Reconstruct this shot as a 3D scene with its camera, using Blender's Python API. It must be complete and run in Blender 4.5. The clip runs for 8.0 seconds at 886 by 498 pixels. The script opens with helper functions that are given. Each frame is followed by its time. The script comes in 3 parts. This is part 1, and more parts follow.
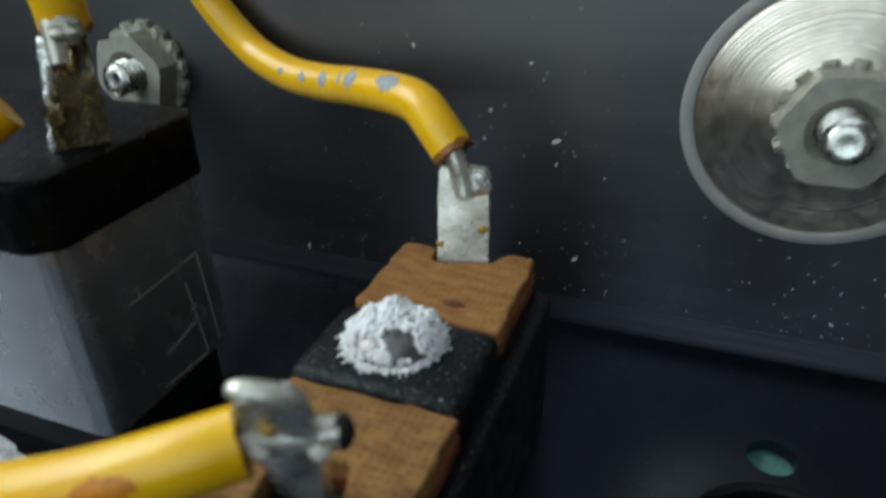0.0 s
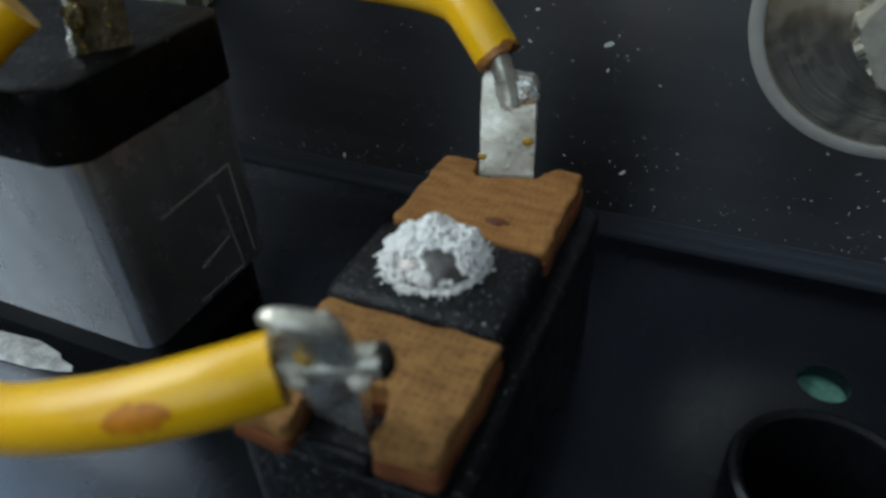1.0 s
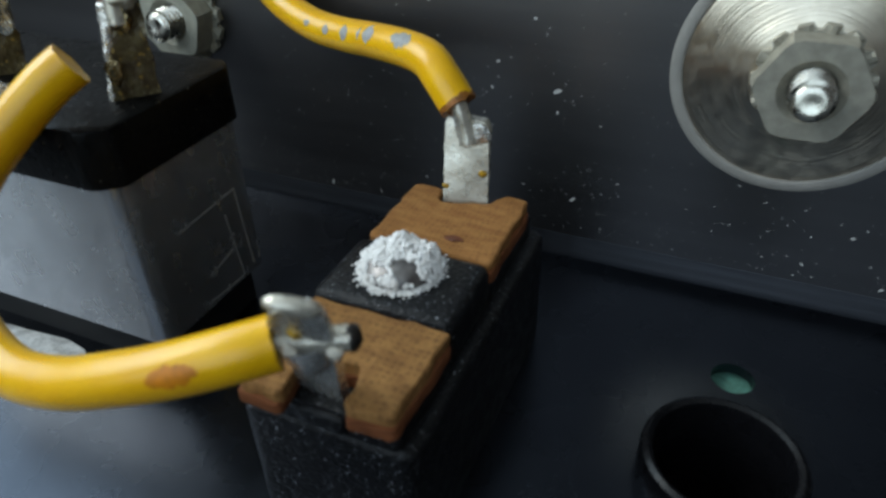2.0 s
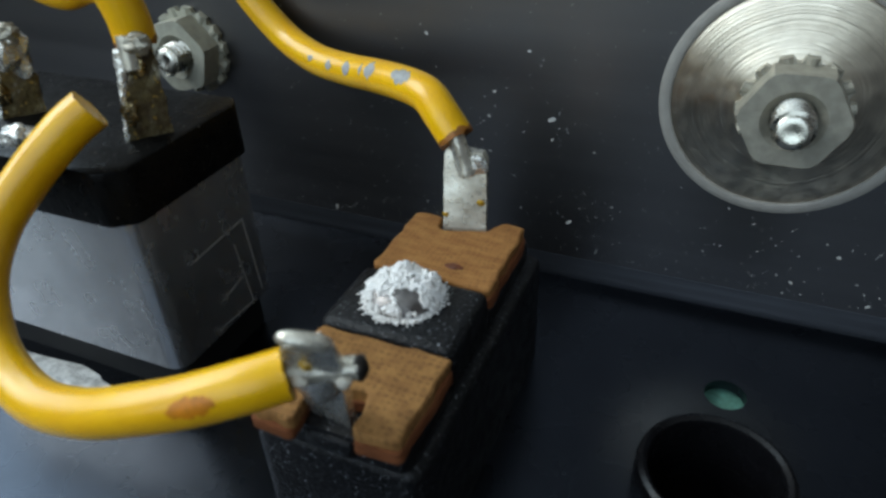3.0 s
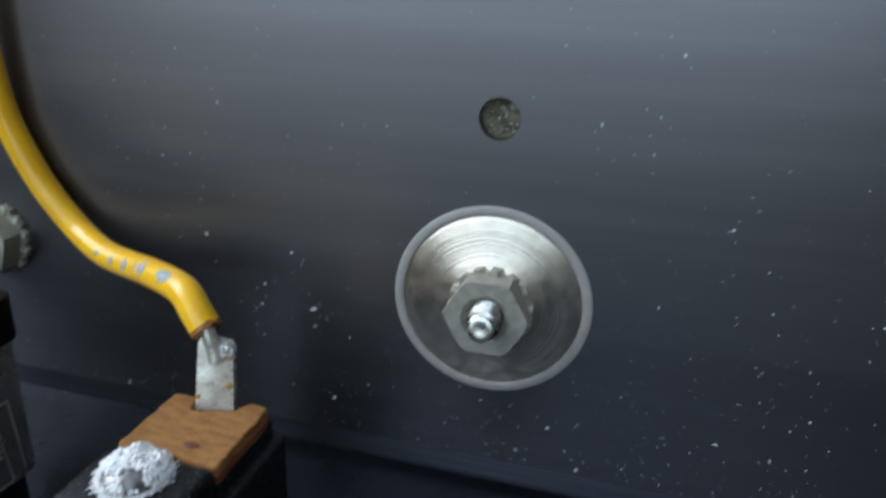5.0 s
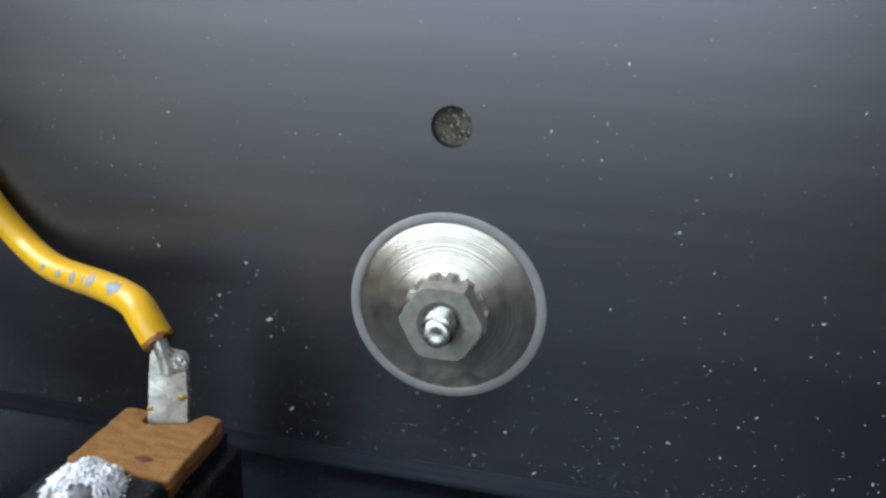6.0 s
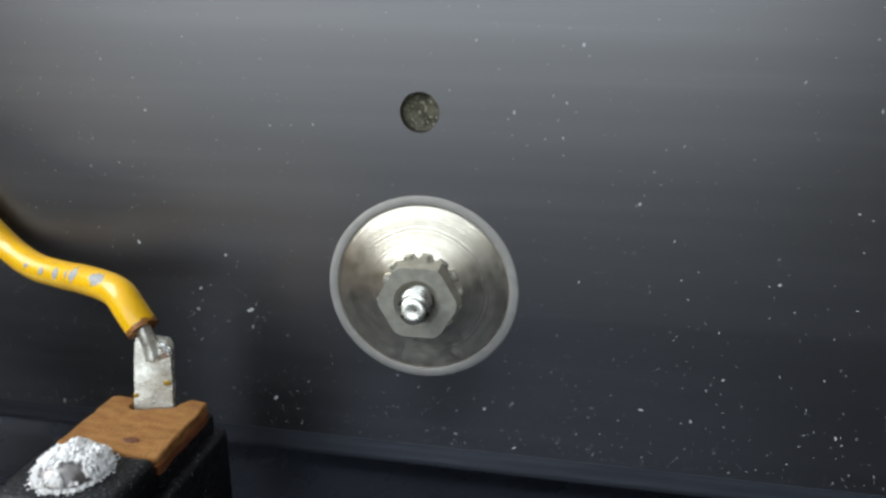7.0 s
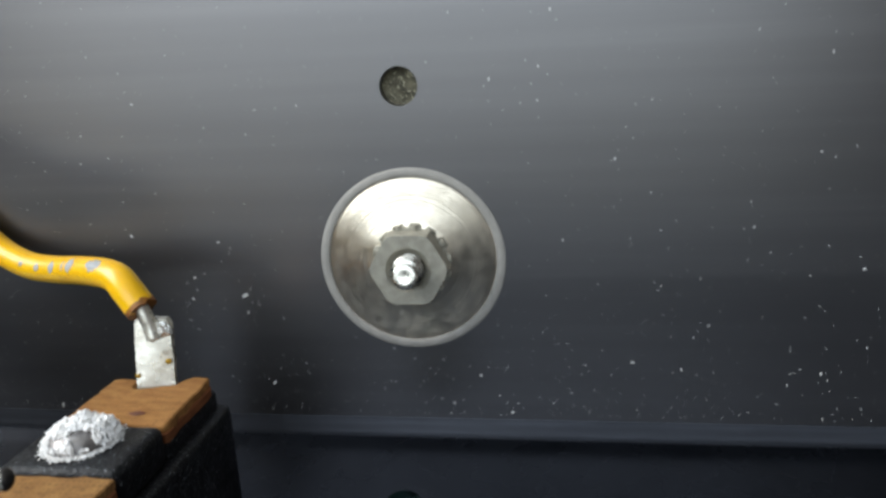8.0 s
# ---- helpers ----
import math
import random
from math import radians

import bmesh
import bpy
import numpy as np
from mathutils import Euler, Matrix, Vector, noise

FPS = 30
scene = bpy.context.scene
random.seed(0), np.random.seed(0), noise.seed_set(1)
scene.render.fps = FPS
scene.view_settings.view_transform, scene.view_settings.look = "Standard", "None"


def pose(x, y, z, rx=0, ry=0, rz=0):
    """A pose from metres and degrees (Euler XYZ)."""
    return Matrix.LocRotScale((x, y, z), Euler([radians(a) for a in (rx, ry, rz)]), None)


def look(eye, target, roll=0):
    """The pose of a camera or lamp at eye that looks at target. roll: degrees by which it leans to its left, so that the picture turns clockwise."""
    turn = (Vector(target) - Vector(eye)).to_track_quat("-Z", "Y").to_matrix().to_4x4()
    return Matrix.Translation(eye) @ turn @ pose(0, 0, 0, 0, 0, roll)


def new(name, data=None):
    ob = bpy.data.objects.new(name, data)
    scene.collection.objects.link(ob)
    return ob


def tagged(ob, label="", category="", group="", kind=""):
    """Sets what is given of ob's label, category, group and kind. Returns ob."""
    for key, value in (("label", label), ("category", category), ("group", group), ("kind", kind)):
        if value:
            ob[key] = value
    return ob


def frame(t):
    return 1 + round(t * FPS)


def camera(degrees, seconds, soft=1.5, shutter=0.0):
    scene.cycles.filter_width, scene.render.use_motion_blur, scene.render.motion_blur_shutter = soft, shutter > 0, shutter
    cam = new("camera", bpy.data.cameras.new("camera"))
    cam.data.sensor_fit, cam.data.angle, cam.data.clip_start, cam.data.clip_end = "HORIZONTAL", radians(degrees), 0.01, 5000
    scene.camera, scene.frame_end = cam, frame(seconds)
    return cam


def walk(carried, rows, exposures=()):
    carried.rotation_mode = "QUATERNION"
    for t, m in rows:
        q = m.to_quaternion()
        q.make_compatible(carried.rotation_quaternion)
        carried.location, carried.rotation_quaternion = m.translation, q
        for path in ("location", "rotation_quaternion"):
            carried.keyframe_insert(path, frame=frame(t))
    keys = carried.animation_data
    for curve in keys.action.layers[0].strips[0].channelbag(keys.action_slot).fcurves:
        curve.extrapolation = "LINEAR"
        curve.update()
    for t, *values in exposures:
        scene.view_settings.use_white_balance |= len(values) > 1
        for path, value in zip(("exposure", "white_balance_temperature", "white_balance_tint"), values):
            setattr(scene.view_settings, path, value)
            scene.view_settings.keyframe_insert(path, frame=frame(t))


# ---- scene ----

# Units in the helpers below: millimetres, turned into metres when a mesh is linked.
MM = 0.001
cam = camera(66.0, 8.0, soft=2.7, shutter=0.5)
PATH = [
    (0, (-9.44, -55.17, 38.16), (-41.2, 26.36, -10.26), -1.12),
    (0.2, (-10.38, -53.73, 37.78), (-42.14, 24.99, -15.08), -1.01),
    (0.5, (-11.2, -52.84, 36.48), (-43.96, 22.95, -19.93), -1.57),
    (1, (-10.76, -53.26, 37.38), (-44.58, 19.52, -22.27), -2.48),
    (1.2, (-10.7, -53.47, 38.17), (-43.51, 19.37, -21.98), -1.52),
    (2.3, (-4.63, -60.89, 43.96), (-38.67, 14.59, -12.1), -1.97),
    (2.5, (-4.76, -60.91, 44.83), (-38.86, 14.51, -11.28), -2.46),
    (3, (-5.02, -60.7, 44.57), (-39.3, 14.98, -11.08), -2.46),
    (3.5, (-5.04, -61.13, 44.43), (-38.81, 15.13, -10.73), -2.14),
    (4, (-4.32, -61.37, 45.12), (-36.65, 16.03, -9.32), -1.33),
    (4.2, (-2.52, -62.64, 46.53), (-33.72, 18.31, -3.19), 0.28),
    (4.5, (4.29, -63.72, 49.57), (-23.26, 21.59, 5.26), 1.19),
    (4.7, (7.99, -64.03, 50.47), (-16.37, 23.98, 9.71), 2.44),
    (5, (9.98, -63.91, 52.2), (-12.25, 26.86, 16.61), 2.79),
    (5.2, (10.08, -64.13, 52.13), (-10.53, 28.08, 19.37), 2.28),
    (6.3, (11.23, -64.99, 51.21), (-5.03, 27.82, 17.72), 3.02),
    (6.5, (11.51, -65.78, 50.65), (-4.44, 27.61, 18.64), 2.67),
    (7, (12.45, -68.11, 49.05), (-2.13, 25.91, 18.24), 1.15),
    (7.5, (12.42, -70.01, 47.9), (-0.81, 24.9, 19.32), -0.35),
    (8, (12.49, -72.23, 43.3), (0.2, 23.39, 16.74), -2.47),
]
walk(cam, [(t, look([v * MM for v in eye], [v * MM for v in aim], roll)) for t, eye, aim, roll in PATH],
     exposures=[(0.0, -0.12, 6450, 3), (1.0, -0.38, 6450, 3), (2.5, 0.0, 6450, 4), (4.0, 0.0, 6450, 4), (5.0, 0.25, 6000, 8), (6.3, 0.5, 6400, 10), (7.2, 0.55, 6900, 11), (8.0, 0.6, 6950, 11)])
cam.data.dof.use_dof = True
cam.data.dof.focus_distance = 0.064
cam.data.dof.aperture_fstop = 52.0

# ---- light ----
SUN_UP, SUN_TURN = radians(46), radians(248)
world = bpy.data.worlds.new("world")
scene.world = world
world.use_nodes = True
wn = world.node_tree.nodes
sky = wn.new("ShaderNodeTexSky")
sky.sky_type = "NISHITA"
sky.sun_disc = False
sky.sun_elevation, sky.sun_rotation = SUN_UP, SUN_TURN
sky.air_density, sky.dust_density, sky.ozone_density = 1.0, 1.2, 1.0
world.node_tree.links.new(sky.outputs[0], wn["Background"].inputs[0])
wn["Background"].inputs[1].default_value = 0.15
sun = new("sun", bpy.data.lights.new("sun", "SUN"))
sun.data.energy, sun.data.angle, sun.data.color = 1.0, radians(30), (1.0, 0.94, 0.84)
sun_way = Vector((math.sin(SUN_TURN) * math.cos(SUN_UP), math.cos(SUN_TURN) * math.cos(SUN_UP), math.sin(SUN_UP)))
sun.matrix_world = look(sun_way, (0, 0, 0))
# the sky's light, facing in through two openings assumed in the added unseen room
for size_x, size_y, watts, tone, eye, aim in ((2.4, 1.55, 55.0, (0.70, 0.86, 1.0), (-1.495, 0.2, 1.3), (0.0, 0.2, 1.3)),
                                              (2.0, 1.9, 19.0, (0.80, 0.91, 1.0), (-0.35, -1.595, 1.02), (-0.35, 0.0, 1.02))):
    pane_light = new("window_light", bpy.data.lights.new("window_light", "AREA"))
    pane_light.data.shape, pane_light.data.size, pane_light.data.size_y = "RECTANGLE", size_x, size_y
    pane_light.data.energy, pane_light.data.color = watts, tone
    pane_light.matrix_world = look(eye, aim)


# ---- materials ----
def material(name, color, rough=0.5, metal=0.0, spec=0.5, vary=0.0, vary_size=2.0, tint=None, rough_vary=0.0,
             bump=0.0, bump_size=0.3, stretch=(1, 1, 1), coat=0.0, fleck=None):
    """A procedural surface: colour with stains at one scale and grain at another, uneven gloss, fine relief. Sizes in mm."""
    m = bpy.data.materials.new(name)
    m.use_nodes = True
    n, l = m.node_tree.nodes, m.node_tree.links
    b = n["Principled BSDF"]
    b.inputs["Metallic"].default_value = metal
    b.inputs["Specular IOR Level"].default_value = spec
    b.inputs["Coat Weight"].default_value = coat
    tc = n.new("ShaderNodeTexCoord")
    mp = n.new("ShaderNodeMapping")
    mp.inputs["Scale"].default_value = [1000 * s for s in stretch]
    l.new(tc.outputs["Object"], mp.inputs["Vector"])

    def cloud(size, detail=4.0):
        t = n.new("ShaderNodeTexNoise")
        t.inputs["Scale"].default_value = 1.0 / size
        t.inputs["Detail"].default_value = detail
        l.new(mp.outputs[0], t.inputs["Vector"])
        return t.outputs["Fac"]

    def blend(fac, a, c):
        x = n.new("ShaderNodeMix")
        x.data_type = "RGBA"
        for sock, v in ((x.inputs[0], fac), (x.inputs[6], a), (x.inputs[7], c)):
            if hasattr(v, "is_linked"):
                l.new(v, sock)
            else:
                sock.default_value = v
        return x.outputs[2]

    def ramp(v, lo, hi, to_lo=0.0, to_hi=1.0):
        r = n.new("ShaderNodeMapRange")
        l.new(v, r.inputs[0])
        for i, k in enumerate((lo, hi, to_lo, to_hi)):
            r.inputs[i + 1].default_value = k
        return r.outputs[0]

    col = (*color, 1)
    if vary:
        other = (*(tint or [c * (1 - vary) for c in color]), 1)
        col = blend(ramp(cloud(vary_size), 0.35, 0.65), col, other)
        col = blend(ramp(cloud(vary_size * 0.13, 2.0), 0.3, 0.75, 0.0, 0.45), col, [c * (1 - vary * 0.8) for c in color] + [1])
    if fleck:
        size, amount, fc = fleck
        col = blend(ramp(cloud(size, 1.0), 1 - amount, 1 - amount + 0.04), col, (*fc, 1))
    if hasattr(col, "is_linked"):
        l.new(col, b.inputs["Base Color"])
    else:
        b.inputs["Base Color"].default_value = col
    if rough_vary:
        l.new(ramp(cloud(vary_size * 0.7), 0.3, 0.7, rough - rough_vary, rough + rough_vary), b.inputs["Roughness"])
    else:
        b.inputs["Roughness"].default_value = rough
    if bump:
        bp = n.new("ShaderNodeBump")
        bp.inputs["Strength"].default_value = min(1.0, bump)
        bp.inputs["Distance"].default_value = bump_size * MM * 0.4
        l.new(cloud(bump_size, 3.0), bp.inputs["Height"])
        l.new(bp.outputs[0], b.inputs["Normal"])
    return m


ANODISED = material("black_anodised", (0.176, 0.172, 0.174), 0.36, 1.0, 0.5, 0.12, 9.0, rough_vary=0.02, bump=0.022, bump_size=0.5, stretch=(0.06, 1, 2.6))
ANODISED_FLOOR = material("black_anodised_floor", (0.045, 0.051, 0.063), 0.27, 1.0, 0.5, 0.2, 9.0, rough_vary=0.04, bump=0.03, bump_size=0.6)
TRIM = material("worn_black_edge", (0.074, 0.079, 0.091), 0.46, 1.0, 0.5, 0.4, 3.0, bump=0.2, bump_size=0.25, stretch=(0.08, 1, 2.5))
FOAM = material("grey_felt", (0.20, 0.18, 0.12), 0.95, vary=0.7, vary_size=0.9, bump=1.0, bump_size=0.35, fleck=(0.3, 0.36, (0.42, 0.39, 0.27)))
STEEL = material("zinc_steel", (0.68, 0.655, 0.57), 0.28, 1.0, vary=0.25, vary_size=1.2, rough_vary=0.1, bump=0.15, bump_size=0.2)
STEEL_DULL = material("dull_zinc", (0.42, 0.395, 0.325), 0.5, 0.5, vary=0.3, vary_size=1.0, rough_vary=0.08, bump=0.3, bump_size=0.2)
GREY_ZINC = material("grey_zinc", (0.42, 0.41, 0.33), 0.65, 0.1, vary=0.25, vary_size=1.0, bump=0.3, bump_size=0.3)
SCREW_HEAD = material("dark_steel", (0.27, 0.25, 0.24), 0.42, 1.0, vary=0.4, vary_size=0.9, rough_vary=0.12, bump=0.3, bump_size=0.25)
CRUST = material("white_crust", (0.90, 0.885, 0.86), 0.9, vary=0.15, vary_size=0.5, bump=0.8, bump_size=0.1)
TINNED = material("tinned_brass", (0.66, 0.63, 0.54), 0.3, 0.6, vary=0.3, vary_size=1.0, tint=(0.48, 0.44, 0.36), rough_vary=0.1, bump=0.2, bump_size=0.4)
SOLDER_GREY = material("grey_solder", (0.80, 0.78, 0.72), 0.24, 0.8, vary=0.35, vary_size=0.7, rough_vary=0.14, bump=0.9, bump_size=0.22, fleck=(0.25, 0.3, (0.9, 0.89, 0.85)))
BURNT = material("burnt_solder", (0.42, 0.35, 0.2), 0.2, 0.85, vary=0.8, vary_size=0.9, tint=(0.10, 0.06, 0.015), rough_vary=0.12, bump=0.8, bump_size=0.3)
LACQUER = material("amber_lacquer", (0.16, 0.13, 0.06), 0.22, 0.2, 0.5, vary=0.7, vary_size=0.8, tint=(0.05, 0.03, 0.01), rough_vary=0.1, bump=0.8, bump_size=0.35, fleck=(0.45, 0.34, (0.34, 0.22, 0.05)))
BURNT_PVC = material("burnt_pvc", (0.36, 0.13, 0.012), 0.5, vary=0.6, vary_size=0.5, bump=0.5, bump_size=0.3)
CUT = material("cut_copper", (0.06, 0.055, 0.05), 0.4, 0.8, vary=0.4, vary_size=0.5, bump=0.4, bump_size=0.2)
FLUX_WHITE = material("milky_flux", (0.8, 0.74, 0.62), 0.35, vary=0.25, vary_size=0.4, bump=0.4, bump_size=0.2)
FLUX = material("amber_flux", (0.55, 0.32, 0.02), 0.3, vary=0.6, vary_size=0.5, bump=0.5, bump_size=0.3)
YELLOW = material("yellow_pvc", (0.84, 0.465, 0.004), 0.29, vary=0.1, vary_size=3.0, tint=(0.76, 0.39, 0.004), bump=0.1, bump_size=0.5)
SCORCH = material("scorched_pvc", (0.74, 0.25, 0.004), 0.42, vary=0.4, vary_size=0.6)
INK = material("grey_ink", (0.36, 0.36, 0.35), 0.55, vary=0.3, vary_size=0.4)
FIBRE = material("fibre_board", (0.35, 0.175, 0.056), 0.85, spec=0.25, vary=0.35, vary_size=1.3, tint=(0.215, 0.10, 0.032), bump=0.9, bump_size=0.3, stretch=(1, 1.6, 1))
FIBRE_PLAIN = material("fibre_board_plain", (0.37, 0.175, 0.054), 0.85, spec=0.25, vary=0.4, vary_size=1.1, tint=(0.25, 0.105, 0.03), bump=0.8, bump_size=0.25, stretch=(0.6, 1.6, 1))
FIBRE_STAIN = material("resin_stain", (0.16, 0.045, 0.015), 0.6, vary=0.4, vary_size=0.4)
FIBRE_EDGE = material("fibre_board_core", (0.22, 0.075, 0.028), 0.85, spec=0.2, vary=0.4, vary_size=0.8, bump=0.8, bump_size=0.2, stretch=(0.5, 0.5, 3))
# the pale fleck colour paints in the sparkling glints of the moulding
BAKELITE = material("black_bakelite", (0.008, 0.008, 0.009), 0.38, spec=0.22, vary=0.4, vary_size=1.5, rough_vary=0.1, bump=1.0, bump_size=0.3, fleck=(0.17, 0.30, (0.33, 0.35, 0.38)))
CAP = material("black_phenolic", (0.005, 0.005, 0.005), 0.33, spec=0.08, vary=0.4, vary_size=1.5, rough_vary=0.1, bump=0.35, bump_size=0.4, fleck=(0.3, 0.26, (0.12, 0.11, 0.09)))
CAN = material("brushed_tin", (0.82, 0.81, 0.79), 0.24, 0.88, vary=0.18, vary_size=2.5, rough_vary=0.06, bump=0.16, bump_size=0.22, stretch=(1, 1, 0.7), fleck=(0.3, 0.25, (0.85, 0.87, 0.88)))
SCRATCH = material("scribed_line", (0.36, 0.35, 0.33), 0.6, 0.2, vary=0.2, vary_size=0.8)
RUBBER = material("black_rubber", (0.005, 0.005, 0.006), 0.26, spec=0.22, vary=0.3, vary_size=2.0, rough_vary=0.06)
DARK = material("black_fibre", (0.01, 0.01, 0.01), 0.7, vary=0.3, vary_size=1.0)
GREEN = material("green_board", (0.14, 0.33, 0.26), 0.5, vary=0.55, vary_size=0.7, bump=0.3, bump_size=0.3)
WHITE = material("white_paint", (0.72, 0.72, 0.70), 0.8, vary=0.5, vary_size=0.9, bump=0.8, bump_size=0.4)
DUST = material("pale_dust", (0.58, 0.58, 0.56), 0.9, vary=0.2, vary_size=0.4)
# surfaces of the added unseen room, toned for the light they bounce
PLASTER = material("room_plaster", (0.25, 0.22, 0.21), 0.9, spec=0.2, vary=0.08, vary_size=400.0, bump=0.2, bump_size=4.0)
CEILING = material("white_plaster", (0.78, 0.78, 0.77), 0.9, spec=0.2, vary=0.05, vary_size=300.0, bump=0.2, bump_size=4.0)
TABLE = material("table_wood", (0.46, 0.37, 0.33), 0.55, vary=0.4, vary_size=30.0, bump=0.2, bump_size=3.0, stretch=(0.2, 1, 1))


def turned(name, color, rough):
    """Bare aluminium with the fine rings of a turning tool round the middle of the object, in the xz plane."""
    m = material(name, color, rough, 1.0, vary=0.16, vary_size=1.6, rough_vary=0.09)
    n, l = m.node_tree.nodes, m.node_tree.links
    b = n["Principled BSDF"]
    tc = n.new("ShaderNodeTexCoord")
    mp = n.new("ShaderNodeMapping")
    mp.inputs["Scale"].default_value = (1000, 0, 1000)
    far = n.new("ShaderNodeVectorMath")
    far.operation = "LENGTH"
    l.new(tc.outputs["Object"], mp.inputs[0])
    l.new(mp.outputs[0], far.inputs[0])
    soft_noise = n.new("ShaderNodeTexNoise")
    soft_noise.inputs["Scale"].default_value = 0.12
    l.new(mp.outputs[0], soft_noise.inputs["Vector"])
    add = n.new("ShaderNodeMath")
    add.operation = "ADD"
    l.new(far.outputs["Value"], add.inputs[0])
    l.new(soft_noise.outputs["Fac"], add.inputs[1])
    ring = n.new("ShaderNodeTexNoise")
    ring.noise_dimensions = "1D"
    ring.inputs["Scale"].default_value = 4.5
    ring.inputs["Detail"].default_value = 3.0
    l.new(add.outputs[0], ring.inputs["W"])
    bp = n.new("ShaderNodeBump")
    bp.inputs["Strength"].default_value = 0.44
    bp.inputs["Distance"].default_value = 0.00014
    l.new(ring.outputs["Fac"], bp.inputs["Height"])
    l.new(bp.outputs[0], b.inputs["Normal"])
    b.inputs["Anisotropic"].default_value = 0.55
    b.inputs["Anisotropic Rotation"].default_value = 0.25
    tan = n.new("ShaderNodeTangent")
    tan.direction_type, tan.axis = "RADIAL", "Y"
    l.new(tan.outputs[0], b.inputs["Tangent"])
    return m


def woven(m, pitch, depth):
    """Adds the cloth weave of canvas board, of that pitch in mm, to a material's colour."""
    n, l = m.node_tree.nodes, m.node_tree.links
    b = n["Principled BSDF"]
    tc = n.new("ShaderNodeTexCoord")
    wob = n.new("ShaderNodeTexNoise")
    wob.inputs["Scale"].default_value = 900.0
    l.new(tc.outputs["Object"], wob.inputs["Vector"])
    mix = n.new("ShaderNodeVectorMath")
    mix.operation = "MULTIPLY_ADD"
    mix.inputs[1].default_value = (0.0008, 0.0008, 0.0008)
    l.new(wob.outputs["Color"], mix.inputs[0])
    l.new(tc.outputs["Object"], mix.inputs[2])
    waves = []
    for axis in ("X", "Y"):
        w = n.new("ShaderNodeTexWave")
        w.bands_direction = axis
        w.inputs["Scale"].default_value = 1000.0 * math.pi / 10 / pitch
        l.new(mix.outputs[0], w.inputs["Vector"])
        waves.append(w.outputs["Fac"])
    k = n.new("ShaderNodeMath")
    k.operation = "MULTIPLY"
    l.new(waves[0], k.inputs[0])
    l.new(waves[1], k.inputs[1])
    worn = n.new("ShaderNodeTexNoise")
    worn.inputs["Scale"].default_value = 1100.0
    l.new(tc.outputs["Object"], worn.inputs["Vector"])
    kept = n.new("ShaderNodeMapRange")
    l.new(worn.outputs["Fac"], kept.inputs[0])
    for i, v in enumerate((0.38, 0.62, 0.25, 1.25)):
        kept.inputs[i + 1].default_value = v
    k2 = n.new("ShaderNodeMath")
    k2.operation = "MULTIPLY"
    l.new(k.outputs[0], k2.inputs[0])
    l.new(kept.outputs[0], k2.inputs[1])
    r = n.new("ShaderNodeMapRange")
    l.new(k2.outputs[0], r.inputs[0])
    for i, v in enumerate((0.1, 0.7, 1.0, 1.0 - depth)):
        r.inputs[i + 1].default_value = v
    old = b.inputs["Base Color"].links[0].from_socket
    dark = n.new("ShaderNodeVectorMath")
    dark.operation = "SCALE"
    l.new(old, dark.inputs[0])
    l.new(r.outputs[0], dark.inputs["Scale"])
    l.new(dark.outputs[0], b.inputs["Base Color"])


# the panel is brushed from side to side, so that its reflections smear up and down
upright = ANODISED.node_tree.nodes.new("ShaderNodeCombineXYZ")
upright.inputs[2].default_value = 1.0
ANODISED.node_tree.links.new(upright.outputs[0], ANODISED.node_tree.nodes["Principled BSDF"].inputs["Tangent"])
ANODISED.node_tree.nodes["Principled BSDF"].inputs["Anisotropic"].default_value = 0.4
woven(FIBRE_PLAIN, 0.42, 0.24)
woven(FIBRE, 0.5, 0.3)
TURNED = turned("turned_aluminium", (0.76, 0.68, 0.55), 0.37)
RIM = material("cut_aluminium_rim", (0.35, 0.332, 0.30), 0.65, 0.35, vary=0.15, vary_size=1.5, bump=0.3, bump_size=0.3)


# ---- mesh helpers, all in mm ----
def mesh_of(name, bm, mat, smooth=True):
    me = bpy.data.meshes.new(name)
    bmesh.ops.recalc_face_normals(bm, faces=bm.faces)
    for f in bm.faces:
        f.smooth = smooth
    bm.to_mesh(me)
    bm.free()
    me.transform(Matrix.Scale(MM, 4))
    me.materials.append(mat)
    if smooth:
        me.set_sharp_from_angle(angle=radians(38))
    return me


def part(name, bm, mat, parent=None, label="", smooth=True):
    ob = new(name, mesh_of(name, bm, mat, smooth))
    if parent:
        ob.parent = parent
        ob.matrix_parent_inverse = parent.matrix_world.inverted()
    return tagged(ob, label)


def thing(name, at, label, category, group="", kind=""):
    ob = new(name)
    ob.empty_display_size = 0.003
    ob.location = [v * MM for v in at]
    bpy.context.view_layer.update()
    return tagged(ob, label, category, group, kind)


def box(x0, y0, z0, x1, y1, z1, bevel=0.0, seg=2):
    own = bmesh.new()
    bmesh.ops.create_cube(own, size=1)
    bmesh.ops.scale(own, vec=(x1 - x0, y1 - y0, z1 - z0), verts=own.verts)
    bmesh.ops.translate(own, vec=((x0 + x1) / 2, (y0 + y1) / 2, (z0 + z1) / 2), verts=own.verts)
    if bevel:
        bmesh.ops.bevel(own, geom=own.edges[:], offset=bevel, segments=seg, affect="EDGES", profile=0.5)
    return own


